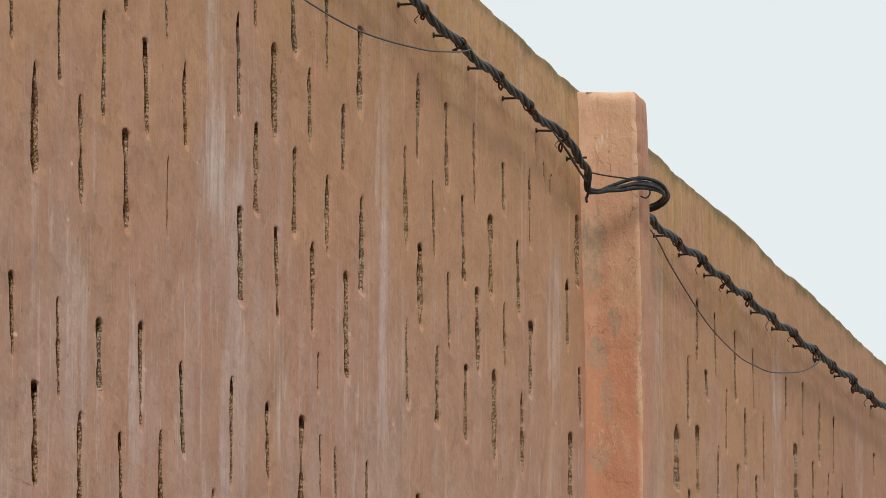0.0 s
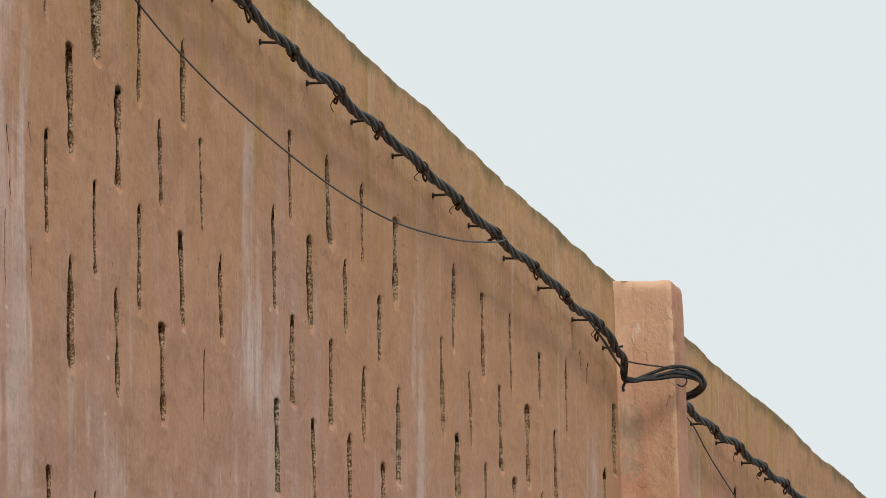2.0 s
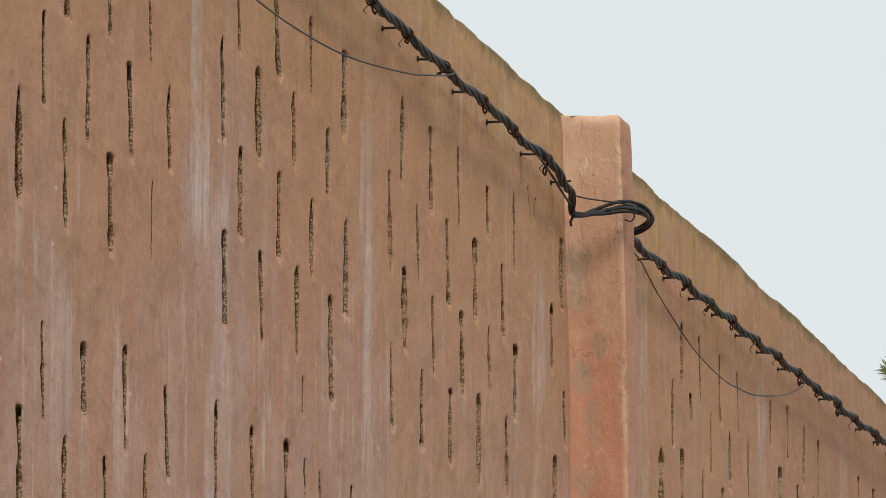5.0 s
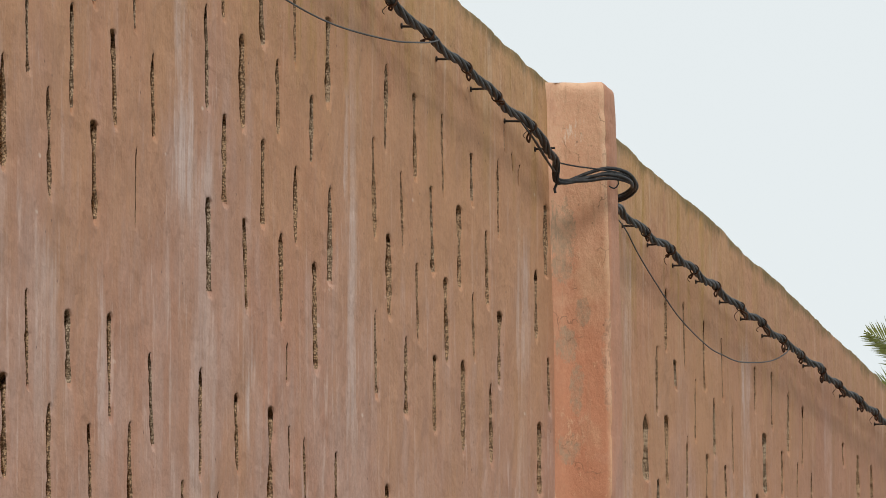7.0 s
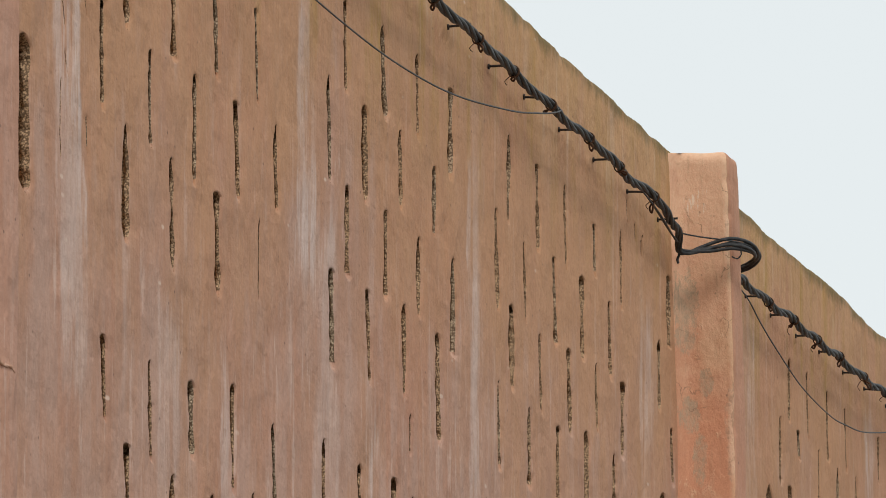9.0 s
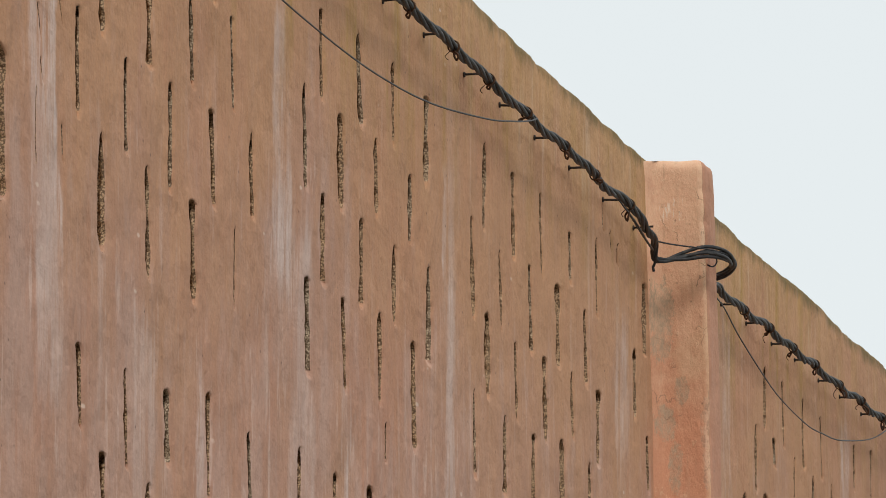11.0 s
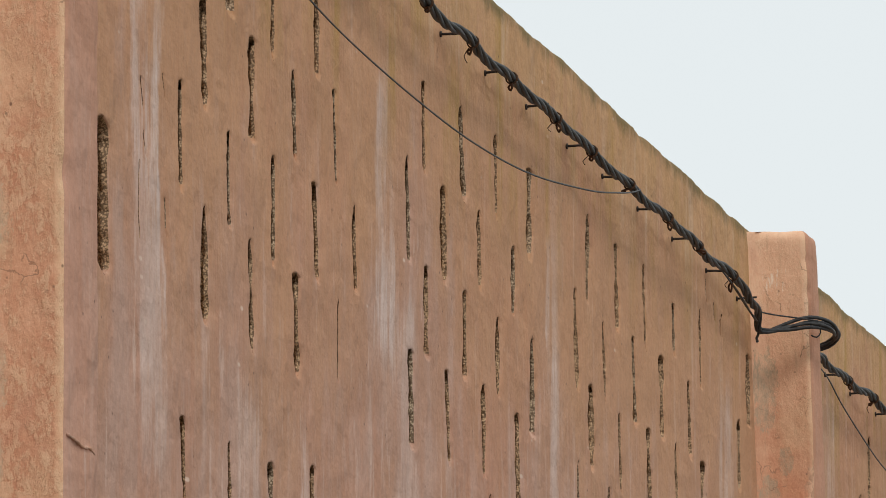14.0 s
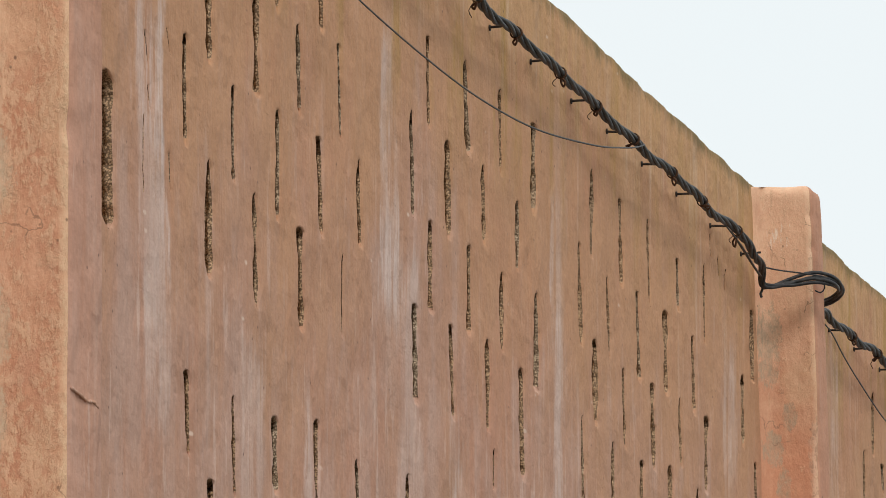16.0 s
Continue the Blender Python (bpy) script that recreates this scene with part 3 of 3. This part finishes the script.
def pilaster(x0, x1, out, lean, side_material, seed, label, chips=()):
    """A square pier against the wall, plastered, with worn rounded corners and a domed top."""
    r = 0.030
    # outline from the wall, along the near side, round the corners, back along the far side
    ring = [(x0 - 0.11, 0.012, 1), (x0 - 0.06, -0.004, 1), (x0 - 0.025, -0.016, 1), (x0 - 0.006, -0.036, 1)]
    ring += [(x0, -out * t, 1) for t in (0.3, 0.45, 0.6, 0.75, 0.86)]
    ring += [(x0 + r * (1 - math.cos(g)), -out + r * (1 - math.sin(g)), 1 if g < 0.9 else 0) for g in (0, 0.4, 0.8, 1.2, 1.57)]
    ring += [(x0 + (x1 - x0) * t, -out, 0) for t in (0.35, 0.65)]
    ring += [(x1 - r * (1 - math.sin(g)), -out + r * (1 - math.cos(g)), 0) for g in (0, 0.8, 1.57)]
    ring += [(x1, -out * 0.5, 0), (x1, 0.01, 0)]
    zs = spread(0, 3.4, 0.3)[:-1] + spread(3.4, WALL_TOP - 0.012, 0.02)
    tops = [(WALL_TOP + 0.004, 0.004), (WALL_TOP + 0.014, 0.012), (WALL_TOP + 0.021, 0.026), (WALL_TOP + 0.024, 0.06)]
    verts, faces, slots, n = [], [], [], len(ring)
    cx, cy = (x0 + x1) / 2, -out / 2
    for z, inset in [(z, 0.0) for z in zs] + tops:
        slip = lean * max(0.0, min(1.0, (z - 5.5) / 1.0))
        for x, y, m in ring:
            d = Vector((x - cx, y - cy))
            keep = max(0.0, 1 - inset / max(d.length, 1e-6))
            chip = 0.0
            corner = abs(x - x0) < 0.03 and abs(y + out) < 0.03
            w = wob(seed, 1, z, 3.0) * 0.5 + wob(seed, 2, z, 11.0) * 0.5
            if corner:
                chip = max(0.0, w - 0.12) * 0.05 + max(0.0, wob(seed, 8, z, 45.0)) * 0.004
                chip += sum(deep * math.exp(-((z - at) / wide) ** 2) * (0.6 + 0.8 * abs(wob(seed, x * 9, z, 30.0))) for at, wide, deep in chips)
            bow = 0.004 * wob(x * 2 + seed, y * 3, z, 1.6) + 0.003 * wob(x + seed, y, z, 9.0)
            dirn = d.normalized() if d.length > 0 else d
            px, py = cx + d.x * keep + dirn.x * (bow - chip), cy + d.y * keep + dirn.y * (bow - chip)
            verts.append((px + slip, min(py, 0.02) if y < 0 else y, z + (0.003 * wob(x * 4, y * 4, seed, 3.0) - 0.12 * max(0.0, x0 - x) if inset else 0)))
    levels = len(zs) + len(tops)
    for j in range(levels - 1):
        o = j * n
        for i in range(n - 1):
            faces.append((o + i, o + n + i, o + n + i + 1, o + i + 1)[::-1])
            slots.append(0 if ring[i][2] and ring[i + 1][2] else 1)
    faces.append(tuple(range((levels - 1) * n, levels * n)))
    slots.append(0)
    ob = new("pilaster", mesh_of("pilaster", verts, faces, [side_material, PILLAR_FRONT], slots))
    return tagged(ob, label, "pilaster", "pilasters of the wall", "structure")


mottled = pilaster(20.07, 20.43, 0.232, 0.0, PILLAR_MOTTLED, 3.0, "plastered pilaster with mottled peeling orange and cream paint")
scar = [(20.09, -0.231, 4.195), (20.17, -0.234, 4.188), (20.25, -0.232, 4.182), (20.31, -0.234, 4.186), (20.37, -0.230, 4.180)]
part("plaster_ridge", mesh_of("plaster_ridge", *tube(spline(scar, 0.01), lambda t: 0.0045 + 0.0015 * math.sin(t * 40), 6), [PLASTER]), mottled, "thin raised scar in the plaster")
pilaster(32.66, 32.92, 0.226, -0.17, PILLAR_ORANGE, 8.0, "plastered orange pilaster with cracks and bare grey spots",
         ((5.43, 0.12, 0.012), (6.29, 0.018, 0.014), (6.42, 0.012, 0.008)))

# ---- the cable along the wall ----
def nail_z(x):
    return 6.252 - (x - 25.34) * 0.0064 if x < 33 else 6.200 + (x - 34.0) * 0.0127


NAILS = [25.34 + 0.748 * i for i in range(-6, 10)] + [34.39 + 0.7455 * i for i in range(-1, 15)]


def cable_mid(x, seed=0.0):
    first = 25.34 if x < 33 else 34.39
    u = ((x - first) / 0.747) % 1.0
    sag = 0.018 * math.sin(math.pi * u) ** 2
    return (x, -0.086 + 0.016 * wob(x, 2, 0, 2.1), nail_z(x) - 0.009 - sag + 0.014 * wob(x, 8, 0, 1.7) + 0.012 * math.exp(-((x - 31.5) / 0.5) ** 2))


left_run = [cable_mid(x) for x in spread(20.6, 31.7, 0.18)]
corner_run = [(31.93, -0.080, 6.172), (32.17, -0.068, 6.176), (32.29, -0.054, 6.158), (32.34, -0.046, 6.118), (32.37, -0.075, 6.112), (32.43, -0.15, 6.132), (32.45, -0.235, 6.150),
              (32.54, -0.292, 6.150), (32.72, -0.300, 6.150), (32.87, -0.278, 6.148), (32.93, -0.235, 6.128), (32.96, -0.15, 6.105), (33.02, -0.095, 6.100), (33.2, -0.078, 6.125)]
right_run = [cable_mid(x) for x in spread(33.7, 46.5, 0.18)]
mid = spline(left_run + corner_run + right_run, 0.028)
cable = empty("overhead_cable", (33.0, -0.08, 6.1))
strand_rnd = random.Random(5)
for i in range(4):
    pts, run, side = [], 0.0, Vector((0, 1, 0))
    loose = ((0.006, 0.026), (0.0, -0.006), (0.004, -0.012), (-0.008, 0.010))[i]
    for j, p in enumerate(mid):
        way = (mid[min(j + 1, len(mid) - 1)] - mid[max(j - 1, 0)]).normalized()
        side = (side - way * side.dot(way)).normalized()
        up = way.cross(side)
        run += (p - mid[j - 1]).length if j else 0
        free = max(0.0, 1 - abs(p.x - 32.55) / 0.38) if p.y < -0.04 else 0.0
        free = free * free * (3 - 2 * free)
        g = 2 * math.pi * (run / 0.66 + i / 4) + 0.5 * wob(run, i, 0, 1.2)
        q = p + (side * math.cos(g) + up * math.sin(g)) * (0.0100 + 0.0025 * wob(run, i + 5, 0, 3.0)) * (1 - 0.3 * free)
        pts.append(q + Vector((loose[0], 0, loose[1])) * free * math.sin(math.pi * min(1, max(0, (-p.y - 0.03) / 0.32))) - cable.location)
    part("strand", mesh_of("strand", *tube(pts, 0.0074, 8), [SHEATH]), cable)
tagged(cable, "twisted bundle of four black cables nailed along the wall", "cable")

# ---- nails and wire ties ----
nail_rnd = random.Random(21)


def hook_nail(x):
    z = nail_z(x) + nail_rnd.uniform(-0.008, 0.008)
    dx, dz = nail_rnd.uniform(-0.012, 0.012), nail_rnd.uniform(-0.008, 0.008)
    ob = empty("cable_nail", (x, 0, z))
    y = -relief(x, z)
    part("shank", mesh_of("shank", *tube([(0, 0.02, 0), (dx * 0.5, y - 0.04, dz * 0.5), (dx, y - 0.082, dz)], 0.0045, 7), [IRON]), ob)
    part("washer", mesh_of("washer", *tube([(0, y - 0.001, 0), (0, y - 0.006, 0)], 0.0105, 10), [IRON]), ob)
    return tagged(ob, "dark iron nail driven into the wall beneath the cable", "nail", "nails along the cable")


def wire_tie(x):
    c = Vector(cable_mid(x + nail_rnd.uniform(0.05, 0.14)))
    ob = empty("wire_tie", c)
    turns, tail = nail_rnd.uniform(1.4, 2.1), nail_rnd.choice((0.004, 0.012, 0.02, 0.034))
    pts = []
    for i in range(int(turns * 14)):
        g = 2 * math.pi * i / 14
        pts.append((0.012 * i / 14 - 0.01, 0.0195 * math.cos(g), 0.0195 * math.sin(g)))
    part("wrap", mesh_of("wrap", *tube(pts, 0.0030, 6), [RUST]), ob)
    s, y = nail_rnd.uniform(-0.02, 0.02), nail_rnd.uniform(-0.03, 0.02)
    loop = [(0, 0, -0.015), (s * 0.6 - 0.012, y - 0.008, -0.022 - tail * 0.5), (s, y, -0.028 - tail), (s * 0.7 + 0.012, y + 0.010, -0.022 - tail * 0.55), (0.006, 0, -0.016)]
    part("twisted_tail", mesh_of("twisted_tail", *tube(spline(loop, 0.008), 0.0042, 6), [RUST]), ob)
    if nail_rnd.random() < 0.45:
        b, g = nail_rnd.uniform(-0.04, 0.02), nail_rnd.uniform(0.02, 0.05)
        stray = [(0, 0.01, -0.015), (b * 0.4, 0.03, -0.02 - g * 0.5), (b, 0.02, -0.02 - g)]
        part("stray_end", mesh_of("stray_end", *tube(spline(stray, 0.015), 0.0016, 5), [RUST]), ob)
    return tagged(ob, "rusty twist of wire tying the cable to its nail", "wire tie", "ties along the cable")


for x in NAILS:
    hook_nail(x)
    if not 31.7 < x < 33.7:
        wire_tie(x)
# a loose thin wire and a cut end where the cable turns round the pilaster
for bits, r in (([(31.2, -0.08, 6.20), (31.6, -0.085, 6.165), (31.95, -0.075, 6.138), (32.22, -0.06, 6.135)], 0.0034),
                ([(31.1, -0.08, 6.21), (31.6, -0.07, 6.180), (31.95, -0.06, 6.155), (32.28, -0.045, 6.145)], 0.003),
                ([(32.36, -0.03, 6.195), (32.40, -0.10, 6.182), (32.42, -0.20, 6.168), (32.46, -0.27, 6.160)], 0.0032),
                ([(32.35, -0.045, 6.125), (32.36, -0.043, 6.10), (32.36, -0.036, 6.085), (32.36, -0.04, 6.068)], 0.0055),
                ([(32.47, -0.27, 6.15), (32.5, -0.272, 6.118), (32.5, -0.255, 6.10), (32.49, -0.235, 6.108)], 0.003)):
    part("loose_wire", mesh_of("loose_wire", *tube([q - cable.location for q in spline(bits, 0.02)], r, 6), [SHEATH]), cable)

# ---- thin wires that sag under the cable ----


def thin_wire(points, r, label):
    ob = new("thin_wire", mesh_of("thin_wire", *tube(spline(points, 0.05), r, 6), [SHEATH]))
    return tagged(ob, label, "wire")


thin_wire([(20.7, -0.08, 6.19), (21.6, -0.10, 6.06), (22.84, -0.12, 5.955), (23.46, -0.12, 5.905), (24.15, -0.12, 5.874), (25.14, -0.12, 5.862), (26.07, -0.12, 5.874), (27.06, -0.12, 5.927),
           (28.14, -0.12, 6.037), (28.70, -0.12, 6.113), (29.05, -0.115, 6.168), (29.3, -0.10, 6.215)],
          0.0031, "thin dark wire sagging below the cable")
thin_wire([(33.1, -0.09, 6.15), (33.61, -0.12, 6.103), (34.04, -0.12, 6.040), (34.53, -0.12, 5.981), (35.25, -0.12, 5.914), (36.12, -0.12, 5.891), (36.67, -0.12, 5.910), (37.24, -0.12, 5.946),
           (38.22, -0.12, 6.061), (38.83, -0.12, 6.171), (39.1, -0.10, 6.235)],
          0.0030, "thin grey wire hanging in a slack curve")

# ---- the palm behind the wall ----


def palm(x, y, height, seed):
    pr = random.Random(seed)
    ob = empty("palm_tree", (x, y, 0))
    trunk = [(0.12 * math.sin(i * 0.5), 0, height * i / 14) for i in range(15)]
    part("trunk", mesh_of("trunk", *tube(trunk, lambda t: 0.27 - 0.06 * t + 0.02 * math.sin(t * 120), 14), [BARK]), ob)
    for k in range(54):
        az, lift = k * 2.39996, radians(74 - 112 * (k / 53) + pr.uniform(-6, 6))
        length, droop = pr.uniform(1.7, 2.2), pr.uniform(0.5, 0.9)
        out, rib = Vector((math.cos(az), math.sin(az), 0)), []
        for i in range(25):
            s = i / 24
            g = lift - droop * s * s * 1.4
            rib.append((rib[-1] if rib else Vector((0.12 * math.sin(7), 0, height))) + (out * math.cos(g) + Vector((0, 0, math.sin(g)))) * length / 24)
        verts, faces = tube(rib, lambda t: 0.022 * (1 - 0.85 * t), 5)
        level, turn = out.cross(Vector((0, 0, 1))), pr.uniform(-1.2, 1.2)
        for i in range(3, 25):
            for half in (0, 0.5):
                for hand in (-1, 1):
                    p = rib[i] if not half else (rib[i] + rib[i - 1]) / 2
                    way = (rib[i] - rib[i - 1]).normalized()
                    up = level.cross(way)
                    across = level * math.cos(turn) + up * math.sin(turn)
                    up = across.cross(way)
                    s = i / 24
                    ln = 0.60 * math.sin(math.pi * min(1, 0.15 + s * 0.85)) ** 0.6 * pr.uniform(0.85, 1.1) + 0.06
                    d = (across * hand * (0.95 - 0.35 * s) + way * (0.55 + 0.5 * s) + up * pr.uniform(0.15, 0.45)).normalized()
                    mid_p, tip = p + d * ln * 0.5 - Vector((0, 0, 0.01)), p + d * ln - Vector((0, 0, 0.06 * ln))
                    wide, o = way * 0.025, len(verts)
                    verts += [p - wide * 0.6, p + wide * 0.6, mid_p + wide, tip, mid_p - wide, mid_p + up * 0.006]
                    faces += [(o, o + 5, o + 4), (o, o + 1, o + 5), (o + 1, o + 2, o + 5), (o + 2, o + 3, o + 5), (o + 3, o + 4, o + 5)]
        part("frond", mesh_of("frond", verts, faces, [LEAF], smooth=False), ob)
    return tagged(ob, "green date palm with feathery fronds rising behind the wall", "palm tree")


palm(120.0, 7.84, 14.3, 9)
